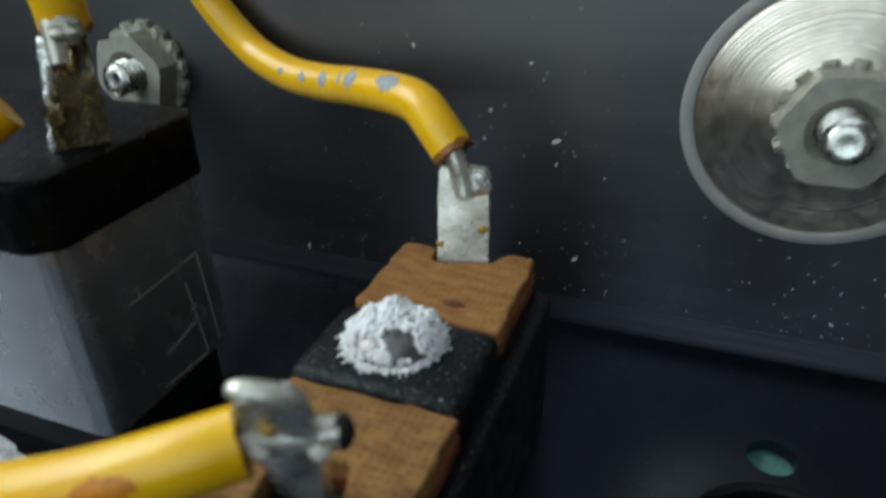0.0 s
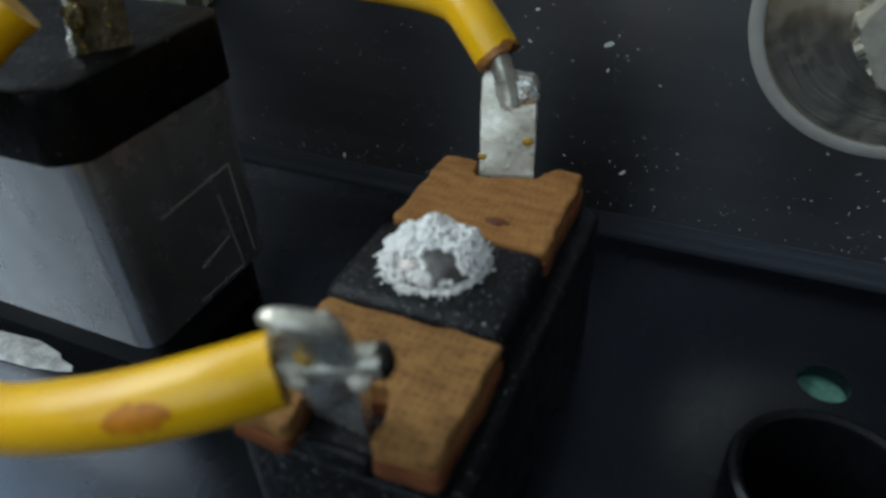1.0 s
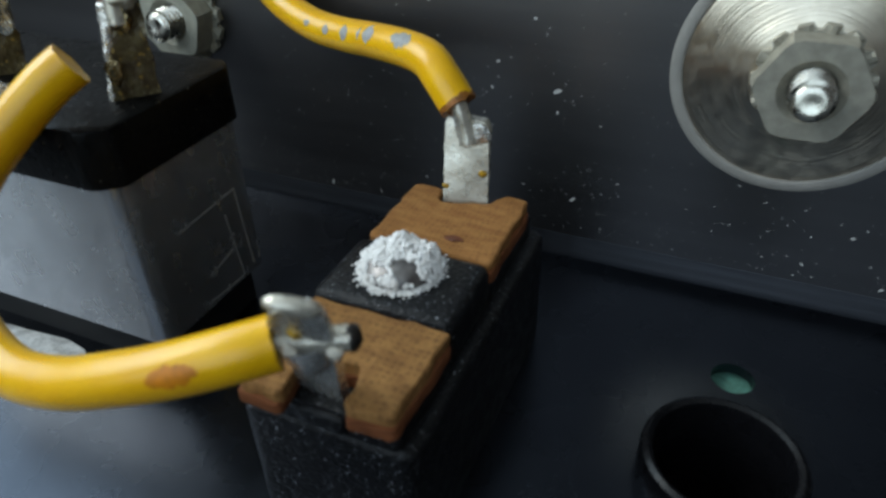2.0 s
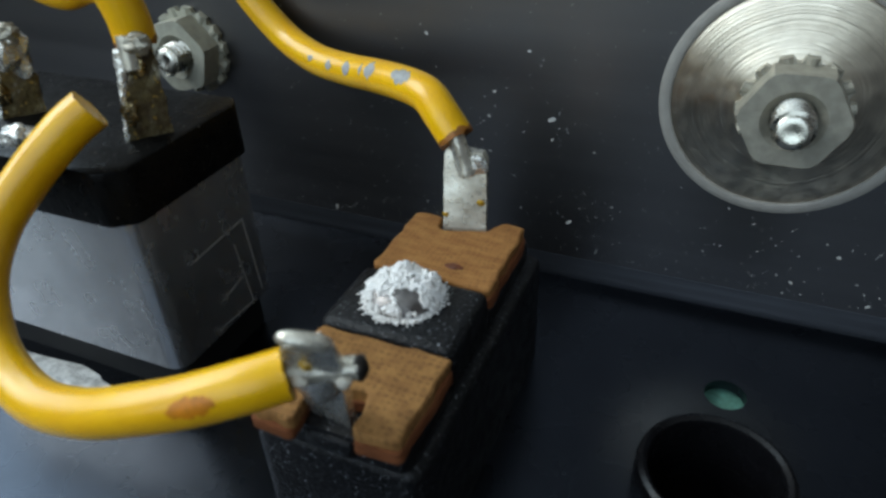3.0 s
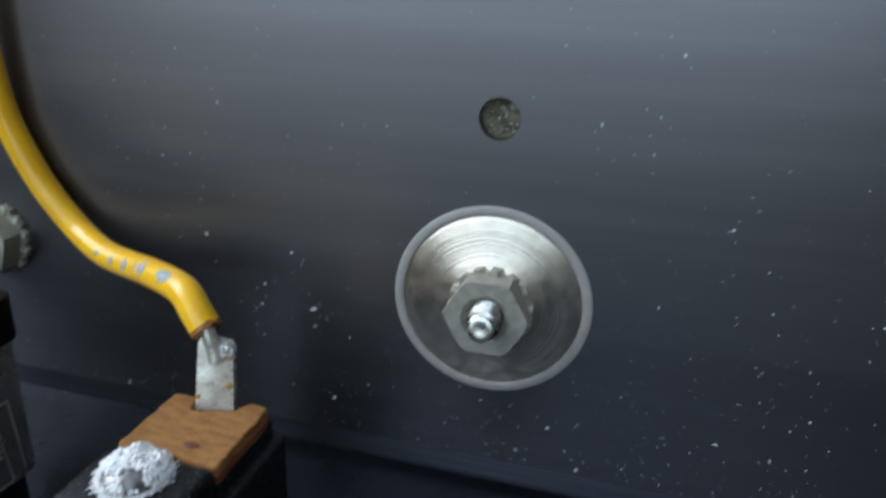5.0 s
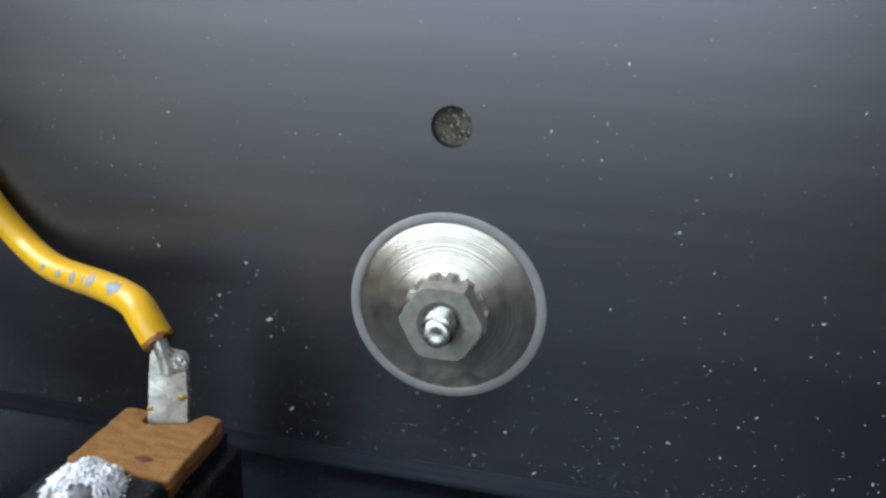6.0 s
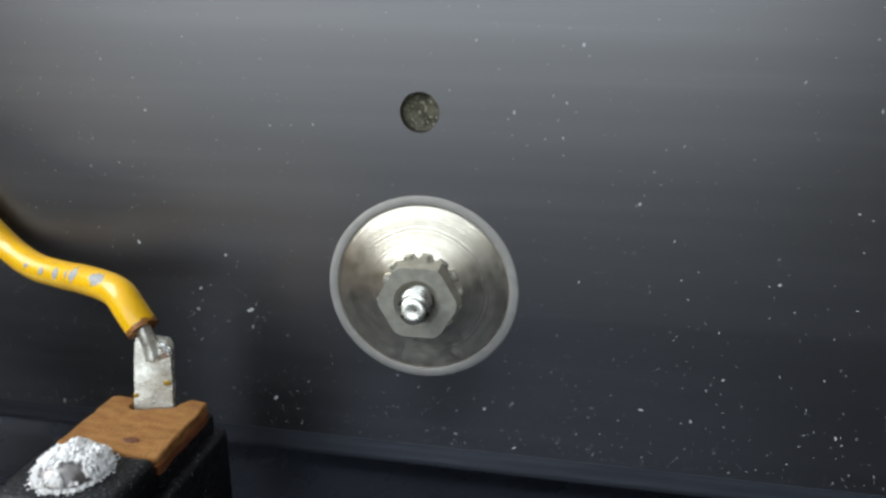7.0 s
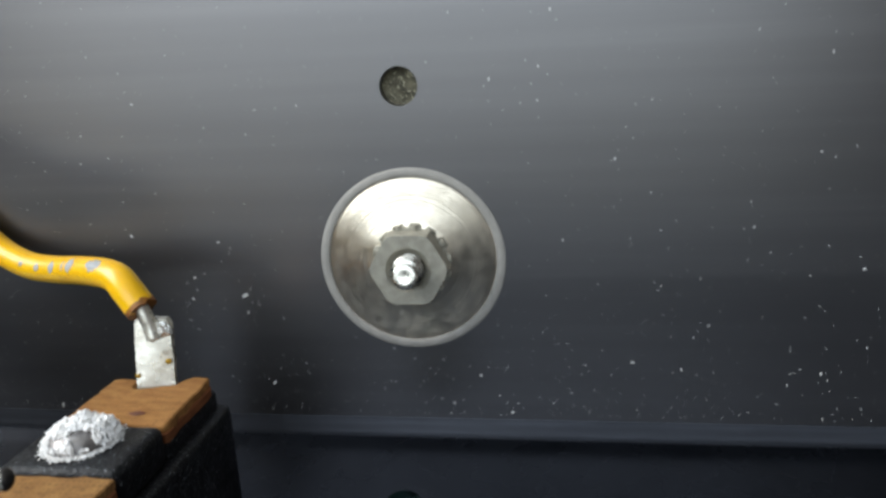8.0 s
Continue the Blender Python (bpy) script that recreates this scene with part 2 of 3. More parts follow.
def outline(points, z0, z1, bevel=0.0, seg=2):
    """A flat shape with the given corners in plan, from z0 up to z1."""
    bm = bmesh.new()
    f = bm.faces.new([bm.verts.new((x, y, z0)) for x, y in points])
    top = bmesh.ops.extrude_face_region(bm, geom=[f])
    bmesh.ops.translate(bm, vec=(0, 0, z1 - z0), verts=[v for v in top["geom"] if isinstance(v, bmesh.types.BMVert)])
    if bevel:
        edges = [e for e in bm.edges if all(abs(v.co.z - z1) < 1e-6 for v in e.verts)]
        bmesh.ops.bevel(bm, geom=edges, offset=bevel, segments=seg, affect="EDGES", profile=0.5)
    return bm


def round_corners(points, radius, steps=4):
    out = []
    for i, p in enumerate(points):
        a, b, c = Vector(points[i - 1]), Vector(p), Vector(points[(i + 1) % len(points)])
        r = min(radius, (a - b).length * 0.45, (c - b).length * 0.45)
        s, e = b + (a - b).normalized() * r, b + (c - b).normalized() * r
        for k in range(steps + 1):
            t = k / steps
            out.append(tuple((s * (1 - t) + b * t) * (1 - t) + (b * (1 - t) + e * t) * t))
    return out


def lathe(profile, segments=64):
    """Rings of (radius, height) round z."""
    bm = bmesh.new()
    rings = []
    for r, h in profile:
        if r < 1e-6:
            rings.append([bm.verts.new((0, 0, h))])
        else:
            rings.append([bm.verts.new((r * math.cos(2 * math.pi * i / segments), r * math.sin(2 * math.pi * i / segments), h)) for i in range(segments)])
    for a, b in zip(rings, rings[1:]):
        for i in range(segments):
            j = (i + 1) % segments
            if len(a) == 1 and len(b) == 1:
                continue
            if len(a) == 1:
                bm.faces.new((a[0], b[i], b[j]))
            elif len(b) == 1:
                bm.faces.new((a[i], a[j], b[0]))
            else:
                bm.faces.new((a[i], a[j], b[j], b[i]))
    return bm


def moved(bm, m):
    bmesh.ops.transform(bm, matrix=m, verts=bm.verts)
    return bm


def roughen(bm, amount, size, seed=0.0):
    for v in bm.verts:
        v.co += noise.noise_vector(v.co / size + Vector((seed, seed * 2, 3))) * amount
    return bm


def spline(points, steps=10):
    pts = [Vector(p) for p in points]
    pts = [pts[0] * 2 - pts[1], *pts, pts[-1] * 2 - pts[-2]]
    out = []
    for i in range(1, len(pts) - 2):
        p0, p1, p2, p3 = pts[i - 1 : i + 3]
        for k in range(steps):
            t = k / steps
            out.append(0.5 * (2 * p1 + (p2 - p0) * t + (2 * p0 - 5 * p1 + 4 * p2 - p3) * t * t + (3 * p1 - p0 - 3 * p2 + p3) * t ** 3))
    return out + [pts[-2]]


def tube(points, radius, steps=10, sides=24, ragged=0.0):
    line = spline(points, steps)
    bm = bmesh.new()
    side = None
    rings = []
    for i, p in enumerate(line):
        way = (line[min(i + 1, len(line) - 1)] - line[max(i - 1, 0)]).normalized()
        if side is None:
            side = way.orthogonal().normalized()
        side = (side - way * side.dot(way)).normalized()
        up = way.cross(side)
        r = radius(i / (len(line) - 1)) if callable(radius) else radius
        ring = []
        for k in range(sides):
            a = 2 * math.pi * k / sides
            v = p + (side * math.cos(a) + up * math.sin(a)) * r
            if ragged and i in (0, len(line) - 1):
                v += way * ragged * noise.noise(Vector((k * 0.9, i, 7)))
            ring.append(bm.verts.new(v))
        rings.append(ring)
    for a, b in zip(rings, rings[1:]):
        for k in range(sides):
            bm.faces.new((a[k], a[(k + 1) % sides], b[(k + 1) % sides], b[k]))
    bm.faces.new(rings[0])
    bm.faces.new(rings[-1])
    return bm


def plate_with_holes(x0, u0, x1, u1, holes, thick):
    """A plate in the xy plane from z=0 down to -thick, with round holes (x, y, radius) cut right through it."""
    bm = bmesh.new()

    def loop(pts):
        vs = [bm.verts.new((x, y, 0)) for x, y in pts]
        for i in range(len(vs)):
            bm.edges.new((vs[i], vs[(i + 1) % len(vs)]))

    loop([(x0, u0), (x1, u0), (x1, u1), (x0, u1)])
    for hx, hy, hr in holes:
        loop([(hx + hr * math.cos(2 * math.pi * i / 40), hy + hr * math.sin(2 * math.pi * i / 40)) for i in range(40)])
    bmesh.ops.triangle_fill(bm, use_beauty=True, use_dissolve=False, edges=bm.edges[:], normal=(0, 0, 1))
    low = bmesh.ops.extrude_face_region(bm, geom=bm.faces[:])
    bmesh.ops.translate(bm, vec=(0, 0, -thick), verts=[v for v in low["geom"] if isinstance(v, bmesh.types.BMVert)])
    return bm


FACE_OUT = Matrix.Rotation(radians(90), 4, "X")  # z up turns to -y, out of the panel


# ---- the box: panel, floor and the unseen plain walls added to close it ----
WALL_TOP = 67.0
panel = part("wall_north", moved(plate_with_holes(-170, -31.8, 95, WALL_TOP, [(-0.78, 40.95, 2.03)], 1.6), FACE_OUT), ANODISED, smooth=False)
tagged(panel, "black anodised aluminium panel with dust specks", "panel", kind="structure")
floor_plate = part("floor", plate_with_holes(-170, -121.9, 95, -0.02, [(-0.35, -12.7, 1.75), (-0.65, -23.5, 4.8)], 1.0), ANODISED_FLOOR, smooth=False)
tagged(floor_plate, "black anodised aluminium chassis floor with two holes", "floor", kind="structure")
strip = bmesh.new()
ridge = [(0.0, 2.4), (-0.04, 2.32), (-0.08, 1.95), (-0.15, 1.82), (-0.2, 1.42), (-0.28, 1.27), (-0.33, 0.85), (-0.42, 0.7), (-0.52, 0.0), (0.0, 0.0)]
ends = [[strip.verts.new((x, y, z)) for y, z in ridge] for x in (-169.9, 94.9)]
for i in range(len(ridge)):
    j = (i + 1) % len(ridge)
    strip.faces.new((ends[0][i], ends[0][j], ends[1][j], ends[1][i]))
for e in ends:
    strip.faces.new(e)
trim = part("trim", strip, TRIM)
tagged(trim, "worn grey ridged edge strip where panel meets floor", "trim", kind="structure")
# out-of-view walls added; south and east heights set how dark the panel reflects
for nm, dims in (("unseen_wall_south", (-170, -125, -31.8, 95, -122, 32)), ("unseen_wall_west", (-173, -125, -31.8, -170, 1.6, 25)), ("unseen_wall_east", (95, -125, -31.8, 98, 1.6, 30))):
    w = part(nm, box(*dims, bevel=0.3), ANODISED)
    tagged(w, "added unseen black anodised wall that limits reflected light", "wall", kind="structure")

# ---- unseen room added to shape the light: table, walls with window openings, ceiling ----
table = thing("table", (0, -300, -750), "added unseen pale wooden table under the chassis", "table")
part("tabletop", box(-700, -700, -56, 700, 300, -32, 3.0), TABLE, table, smooth=False)
for lx, ly in ((-640, -640), (640, -640), (-640, 240), (640, 240)):
    part("leg", box(lx - 30, ly - 30, -750, lx + 30, ly + 30, -56, 4.0), TABLE, table, smooth=False)


def room_wall(name, bm, label, mat):
    tagged(part(name, bm, mat, smooth=False), label, "wall", kind="structure")


room_wall("ground", box(-1600, -1700, -800, 2300, 1800, -750), "pale wooden floor of the added unseen room", TABLE)
room_wall("ceiling", box(-1600, -1700, 2150, 2300, 1800, 2250), "white plastered ceiling of the added unseen room", CEILING)
room_wall("room_wall_north", box(-1500, 1600, -750, 2200, 1700, 2150), "added unseen plastered room wall", PLASTER)
room_wall("room_wall_east", box(2100, -1500, -750, 2200, 1600, 2150), "added unseen plastered room wall", PLASTER)
for k, dims in enumerate(((-1600, -1500, -750, -1500, -1020, 2150), (-1600, 1420, -750, -1500, 1700, 2150), (-1600, -1020, -750, -1500, 1420, 500), (-1600, -1020, 2100, -1500, 1420, 2150))):
    room_wall(f"room_wall_west_{k + 1}", box(*dims), "added unseen plastered room wall round an assumed window opening", PLASTER)
for k, dims in enumerate(((-1600, -1600, -750, -1400, -1500, 2150), (680, -1600, -750, 2200, -1500, 2150), (-1400, -1600, -750, 680, -1500, 50), (-1400, -1600, 2000, 680, -1500, 2150))):
    room_wall(f"room_wall_south_{k + 1}", box(*dims), "added unseen plastered room wall round an assumed window opening", PLASTER)

felt = part("felt_pad", roughen(box(-8, 1.6, 33, 7, 4.5, 49, 0.2), 0.15, 0.5), FOAM)
tagged(felt, "grey olive felt pad behind the panel hole", "pad")
board = part("circuit_board", box(-6, -16.5, -2.4, 7, -8, -1.45, 0.1), GREEN)
tagged(board, "pale green board showing through the floor hole", "board")

# ---- fixings on the panel ----
boss = thing("mounting_boss", (-0.3, 0, 21.95), "round bare turned aluminium boss on the black panel", "boss")
part("rim", moved(lathe([(10.45, 0.0), (10.4, 0.1), (10.25, 0.16), (9.6, 0.2), (9.48, 0.14), (9.42, 0.0)], 96), Matrix.Translation((-0.3, 0, 21.95)) @ FACE_OUT), RIM, boss, "pale bare cut rim")
face = part("face", moved(lathe([(9.4, 0.0), (9.36, 0.06), (9.2, 0.14), (8.0, 0.4), (6.5, 0.75), (5.0, 1.15), (4.4, 1.5), (2.0, 1.5), (2.0, 0.0)], 96), FACE_OUT), TURNED, boss, "ring-marked turned face")
face.matrix_parent_inverse = Matrix()


def fixing(x, z, base, turn, tip, label, dull, washer_r=4.42):
    """A hex nut on a toothed lock washer with the end of a machine screw standing out of it."""
    t = thing("machine_screw", (x, -base, z), label, "screw", "panel fixings")
    m = Matrix.Translation((x, -base, z)) @ FACE_OUT
    w = bmesh.new()
    teeth, n = 14, 14 * 6
    prof = []
    for i in range(n):
        a = 2 * math.pi * i / n
        r = washer_r if (i % 6) in (0, 1, 2, 3) else washer_r - 0.5
        lift = 0.28 if (i % 6) in (1, 2) else 0.0
        prof.append((r * math.cos(a), r * math.sin(a), lift))
    inner = [[w.verts.new((1.8 * math.cos(2 * math.pi * i / n), 1.8 * math.sin(2 * math.pi * i / n), h)) for i in range(n)] for h in (0, 0.6)]
    outer = [[w.verts.new((a, b, c * s + h)) for a, b, c in prof] for h, s in ((0, 0.3), (0.6, 1))]
    for i in range(n):
        j = (i + 1) % n
        w.faces.new((inner[1][i], inner[1][j], outer[1][j], outer[1][i]))
        w.faces.new((inner[0][i], inner[0][j], outer[0][j], outer[0][i]))
        w.faces.new((outer[0][i], outer[0][j], outer[1][j], outer[1][i]))
        w.faces.new((inner[0][i], inner[0][j], inner[1][j], inner[1][i]))
    part("star_washer", moved(w, m), dull, t, "toothed lock washer", smooth=False)
    nut = bmesh.new()
    six = [(4.35 * math.cos(radians(60 * i + turn)), 4.35 * math.sin(radians(60 * i + turn))) for i in range(6)]
    rows = []
    for h, s in ((0.6, 0.97), (0.85, 1.0), (2.85, 1.0), (3.15, 0.95)):
        ring = []
        for i in range(6):
            a, b = Vector(six[i]), Vector(six[(i + 1) % 6])
            for k in range(6):
                p = a.lerp(b, k / 6)
                if s < 1:
                    p = p * min(1.0, 4.35 * s / p.length)
                ring.append(nut.verts.new((p.x, p.y, h)))
        rows.append(ring)
    for r, h in ((2.45, 3.15), (1.72, 2.45), (1.72, 0.6)):
        rows.append([nut.verts.new((r * math.cos(radians(10 * i + turn)), r * math.sin(radians(10 * i + turn)), h)) for i in range(36)])
    rows.append(rows[0])
    for a, b in zip(rows, rows[1:]):
        for i in range(36):
            nut.faces.new((a[i], a[(i + 1) % 36], b[(i + 1) % 36], b[i]))
    part("hex_nut", moved(nut, m), dull, t, "dull zinc hexagon nut")
    thread, h = [(1.35, 0.0)], 0.0
    while h < tip - 0.5:
        thread += [(1.3, h + 0.03), (1.3, h + 0.08), (1.64, h + 0.3), (1.64, h + 0.36), (1.3, h + 0.6)]
        h += 0.62
    thread += [(1.36, tip - 0.3), (1.3, tip - 0.12), (1.12, tip), (0.7, tip + 0.02), (0.35, tip - 0.05), (0.0, tip - 0.06)]
    bm = lathe(thread, 40)
    for v in bm.verts:
        v.co.z += 0.26 * math.atan2(v.co.y, v.co.x) / math.pi * (1 if 0.3 < v.co.z < tip - 0.6 else 0)
        if v.co.z > tip - 0.35:
            v.co.z -= 0.22 * v.co.y
    part("screw_end", moved(bm, m), STEEL, t, "bright threaded screw end")
    return t


fixing(0.0, 22.2, 1.5, 0, 5.4, "zinc hexagon nut and screw end on aluminium boss", STEEL_DULL)
fixing(-62.9, 20.9, 0.0, 14, 5.0, "dull grey hexagon nut and screw end behind the switch", GREY_ZINC, 4.9)

def blob(at, size, seed, rough=0.3, detail=3):
    bm = bmesh.new()
    bmesh.ops.create_icosphere(bm, subdivisions=detail, radius=1)
    for v in bm.verts:
        v.co *= 1 + rough * noise.noise(v.co * 1.6 + Vector((seed, 2, 5))) + rough * 0.4 * noise.noise(v.co * 5 + Vector((seed, 1, 3)))
        v.co = Vector((v.co.x * size[0], v.co.y * size[1], v.co.z * size[2])) + Vector(at)
    return bm


# ---- terminal block ----
block = thing("terminal_block", (-23.2, -25.6, 0), "black moulded terminal block with brown fibre plates", "terminal block")
body = outline(round_corners([(-29.4, -38.2), (-17.4, -38.2), (-17.2, -12.9), (-29.2, -12.9)], 1.2), 0.0, 11.0, 0.7, 4)
part("body", body, BAKELITE, block, "black moulded body, glints painted as pale flecks")
for y0, y1 in ((-38.0, -30.6), (-23.6, -13.6)):
    part("seat", outline(round_corners([(-28.6, y0), (-18.3, y0), (-18.3, y1), (-28.6, y1)], 0.7), 10.95, 12.75, 0.25), BAKELITE, block, "black ledge under the fibre plate")
part("lip", roughen(box(-25.3, -38.35, 10.9, -21.6, -36.9, 12.5, 0.55, 4), 0.12, 0.9), BAKELITE, block, "glossy black lip under the tab")
bridge = box(-28.4, -30.85, 10.95, -18.2, -23.65, 14.6, 0.8, 4)
part("bridge", bridge, BAKELITE, block, "black raised bar between the fibre plates")


def frayed(points, amount, seed):
    """Breaks the long sides of an outline into short uneven ones."""
    out = []
    for i, p in enumerate(points):
        a, b = Vector(p), Vector(points[(i + 1) % len(points)])
        n_ = max(1, int((b - a).length / 0.9))
        out.append(p)
        for k in range(1, n_):
            q = a.lerp(b, k / n_)
            side = Vector((b.y - a.y, a.x - b.x)).normalized()
            q += side * amount * noise.noise(Vector((q.x * 0.9, q.y * 0.9, seed)))
            out.append(tuple(q))
    return out


def fibre_plate(pts, name, skin):
    top = part(name, roughen(outline(frayed(round_corners(pts, 0.55), 0.3, 3.0), 13.55, 14.4, 0.26, 3), 0.14, 0.6), skin, block, "brown fibre insulating plate")
    part("lower_layer", roughen(outline(frayed(round_corners([(-23 + (x + 23) * 1.03, y - 0.18) for x, y in pts], 0.5), 0.28, 8.0), 12.75, 13.58, 0.12), 0.06, 0.5, 4.0), FIBRE_EDGE, top, "dark brown lower fibre layer")


fibre_plate([(-28.1, -23.3), (-18.3, -23.5), (-18.4, -14.4), (-20.6, -14.2), (-21.0, -15.8), (-25.2, -16.9), (-25.6, -14.8), (-28.0, -14.8)], "fibre_plate", FIBRE_PLAIN)
fibre_plate([(-28.0, -31.0), (-27.9, -39.2), (-24.9, -39.3), (-25.3, -36.4), (-21.7, -35.6), (-21.3, -38.7), (-18.3, -38.5), (-18.1, -31.0)], "fibre_plate", FIBRE)
part("stain", blob((-21.9, -21.6, 14.42), (0.75, 0.4, 0.08), 31, 0.5, 2), FIBRE_STAIN, block, "reddish brown resin stain")


def tab(x, y, z0, height, width, thick, turn, twist, lean, curve=0.86):
    """A flat solder tab that rises from z0, with a rounded top and an eyelet's dent; twist turns it on the way up."""
    bm = bmesh.new()
    rows = []
    steps = 14
    for i in range(steps + 1):
        k = i / steps
        h = height * k
        w = width / 2
        if k > curve:
            w *= math.sqrt(max(0.05, 1 - ((k - curve) / (1.06 - curve)) ** 2))
        a = radians(turn + twist * max(0.0, k - 0.25) / 0.75)
        u, n_ = Vector((math.cos(a), math.sin(a), 0)), Vector((-math.sin(a), math.cos(a), 0))
        c = Vector((x, y, z0 + h)) + Vector(lean) * k
        ring = []
        for s, d in ((-1, -1), (-0.5, -1), (0, -1), (0.5, -1), (1, -1), (1, 1), (0.5, 1), (0, 1), (-0.5, 1), (-1, 1)):
            ring.append(bm.verts.new(c + u * (w * s) + n_ * (d * thick / 2)))
        rows.append(ring)
    for a, b in zip(rows, rows[1:]):
        for i in range(10):
            bm.faces.new((a[i], a[(i + 1) % 10], b[(i + 1) % 10], b[i]))
    bm.faces.new(rows[0])
    bm.faces.new(rows[-1])
    return roughen(bm, 0.07, 1.3)


t1 = part("solder_tab", tab(-23.3, -15.8, 12.9, 7.5, 3.6, 0.7, 15, -18, (-0.55, 2.2, 0), 0.93), TINNED, block, "tinned solder tab with flux stains")
part("solder", moved(blob((0, 0, 0), (0.75, 0.35, 1.5), 3, 0.35), Matrix.Translation((-23.9, -14.3, 19.1)) @ Matrix.Rotation(radians(-14), 4, "Y")), SOLDER_GREY, t1, "lump of solder")
part("solder", blob((-22.7, -14.2, 19.3), (0.85, 0.42, 1.0), 17, 0.35), SOLDER_GREY, t1, "bright smear of solder")
part("flux_spot", blob((-22.15, -15.0, 16.35), (0.34, 0.15, 0.3), 8, 0.4, 2), FLUX, t1, "amber flux spot")
part("flux_spot", blob((-24.95, -15.9, 15.2), (0.3, 0.13, 0.24), 18, 0.4, 2), FLUX, t1, "amber flux spot")
t2 = part("solder_tab", roughen(tab(-23.9, -36.5, 12.1, 10.0, 3.2, 0.75, -4, 34, (1.6, -3.5, 0), 0.7), 0.1, 1.1, 3.0), SOLDER_GREY, block, "twisted tinned solder tab")
part("solder", moved(blob((0, 0, 0), (1.45, 0.5, 0.5), 22, 0.12), Matrix.Translation((-22.3, -40.0, 22.0)) @ Matrix.Rotation(radians(20), 4, "Z") @ Matrix.Rotation(radians(12), 4, "Y")), TINNED, t2, "bright rounded top edge")
part("solder", blob((-22.9, -38.7, 18.2), (1.35, 0.75, 2.0), 12, 0.25), SOLDER_GREY, t2, "lump of solder round the wire")
part("cut_end", moved(blob((0, 0, 0), (0.62, 0.74, 0.74), 71, 0.12), Matrix.Translation((-20.7, -37.85, 18.78)) @ Matrix.Rotation(radians(27), 4, "Z")), CUT, t2, "dark cut end of the conductor")
part("flux_spot", blob((-23.15, -39.95, 18.9), (0.5, 0.34, 0.36), 51, 0.4, 2), FLUX_WHITE, t2, "milky drop of flux")
part("flux_spot", blob((-21.1, -38.85, 18.45), (0.46, 0.34, 0.4), 57, 0.4, 2), FLUX_WHITE, t2, "milky drop of flux")
part("flux_spot", blob((-22.6, -39.9, 20.1), (0.4, 0.2, 0.36), 61, 0.4, 2), FLUX, t2, "amber flux spot")

# slotted screw with white crust in the middle of the block
cap_screw = thing("slotted_screw", (-23.7, -26.6, 14.6), "round slotted steel screw head ringed with white crust", "screw")
head = lathe([(2.6, 0.0), (2.7, 0.4), (2.5, 0.85), (1.9, 1.28), (1.0, 1.52), (0.0, 1.58)], 48)
for v in head.verts:
    if abs(v.co.x * 0.35 - v.co.y * 0.94 + 0.2) < 0.3 and v.co.z > 0.9:
        v.co.z -= 0.4
part("head", moved(roughen(head, 0.05, 0.6), Matrix.Translation((-23.7, -26.6, 14.6))), SCREW_HEAD, cap_screw, "dark worn steel head")
crust = bmesh.new()
rnd = random.Random(7)


def clump(bm, at, r, seed, stretch=(1, 1, 1)):
    own = bmesh.ops.create_icosphere(bm, subdivisions=1, radius=1)
    for v in own["verts"]:
        k = r * (1 + 0.75 * noise.noise(v.co * 2.6 + Vector((seed, seed, 1))))
        v.co = Vector((v.co.x * k * stretch[0], v.co.y * k * stretch[1], v.co.z * k * stretch[2])) + Vector(at)


for i in range(260):
    a = rnd.uniform(0, 2 * math.pi)
    r = rnd.uniform(2.4, 3.0)
    if math.sin(a) < -0.55 and r < 2.55:
        continue
    clump(crust, (-23.7 + r * math.cos(a), -26.6 + r * math.sin(a), 14.62 + rnd.uniform(0, 0.15 if math.sin(a) < -0.4 else 0.6)), rnd.uniform(0.09, 0.22), i * 1.7)
for i in range(84):
    a = 2 * math.pi * (i + rnd.uniform(-0.35, 0.35)) / 84
    far = rnd.choice((2.85, 3.0, 3.15, 3.35))
    for k in range(4):
        r = 2.5 + (far - 2.5) * k / 3
        clump(crust, (-23.7 + r * math.cos(a), -26.6 + r * math.sin(a), 14.64 + rnd.uniform(0, 0.12)), 0.17 - 0.03 * k, i * 3.1 + r, (1.3, 1.3, 0.8))
for i in range(1900):
    a = rnd.uniform(0, 2 * math.pi)
    r = 2.7 * math.sqrt(rnd.random())
    x, y = r * math.cos(a), r * math.sin(a)
    # bare metal stays on the side towards the front tab and in a few gaps
    bare = 1.0 - ((x - 1.15) / 1.15) ** 2 - ((y + 1.45) / 0.8) ** 2 + 1.3 * noise.noise(Vector((x * 1.6, y * 1.6, 2)))
    bare = max(bare, 1.0 - ((x + 0.5) / 0.8) ** 2 - ((y + 2.05) / 0.4) ** 2 + 0.9 * noise.noise(Vector((x * 1.9, y * 1.9, 4))))
    gap = noise.noise(Vector((x * 1.1, y * 1.1, 9)))
    if bare > 0.1 or gap > 0.5:
        continue
    heap = (0.55 if y > -0.4 else 0.3) * max(0.0, 0.25 + noise.noise(Vector((x * 0.8 + 3, y * 1.3, 5)))) + 0.3 * max(0.0, noise.noise(Vector((x * 3, y * 3, 7))))
    h = 1.55 * math.sqrt(max(0, 1 - (r / 2.75) ** 2))
    for up in (0.0, heap * 0.5, heap)[: 3 if heap > 0.12 else 1]:
        clump(crust, (-23.7 + x, -26.6 + y, 14.7 + h + up), rnd.uniform(0.08, 0.2), i * 2.3 + up)
part("crust", crust, CRUST, cap_screw, "white powdery corrosion crust")

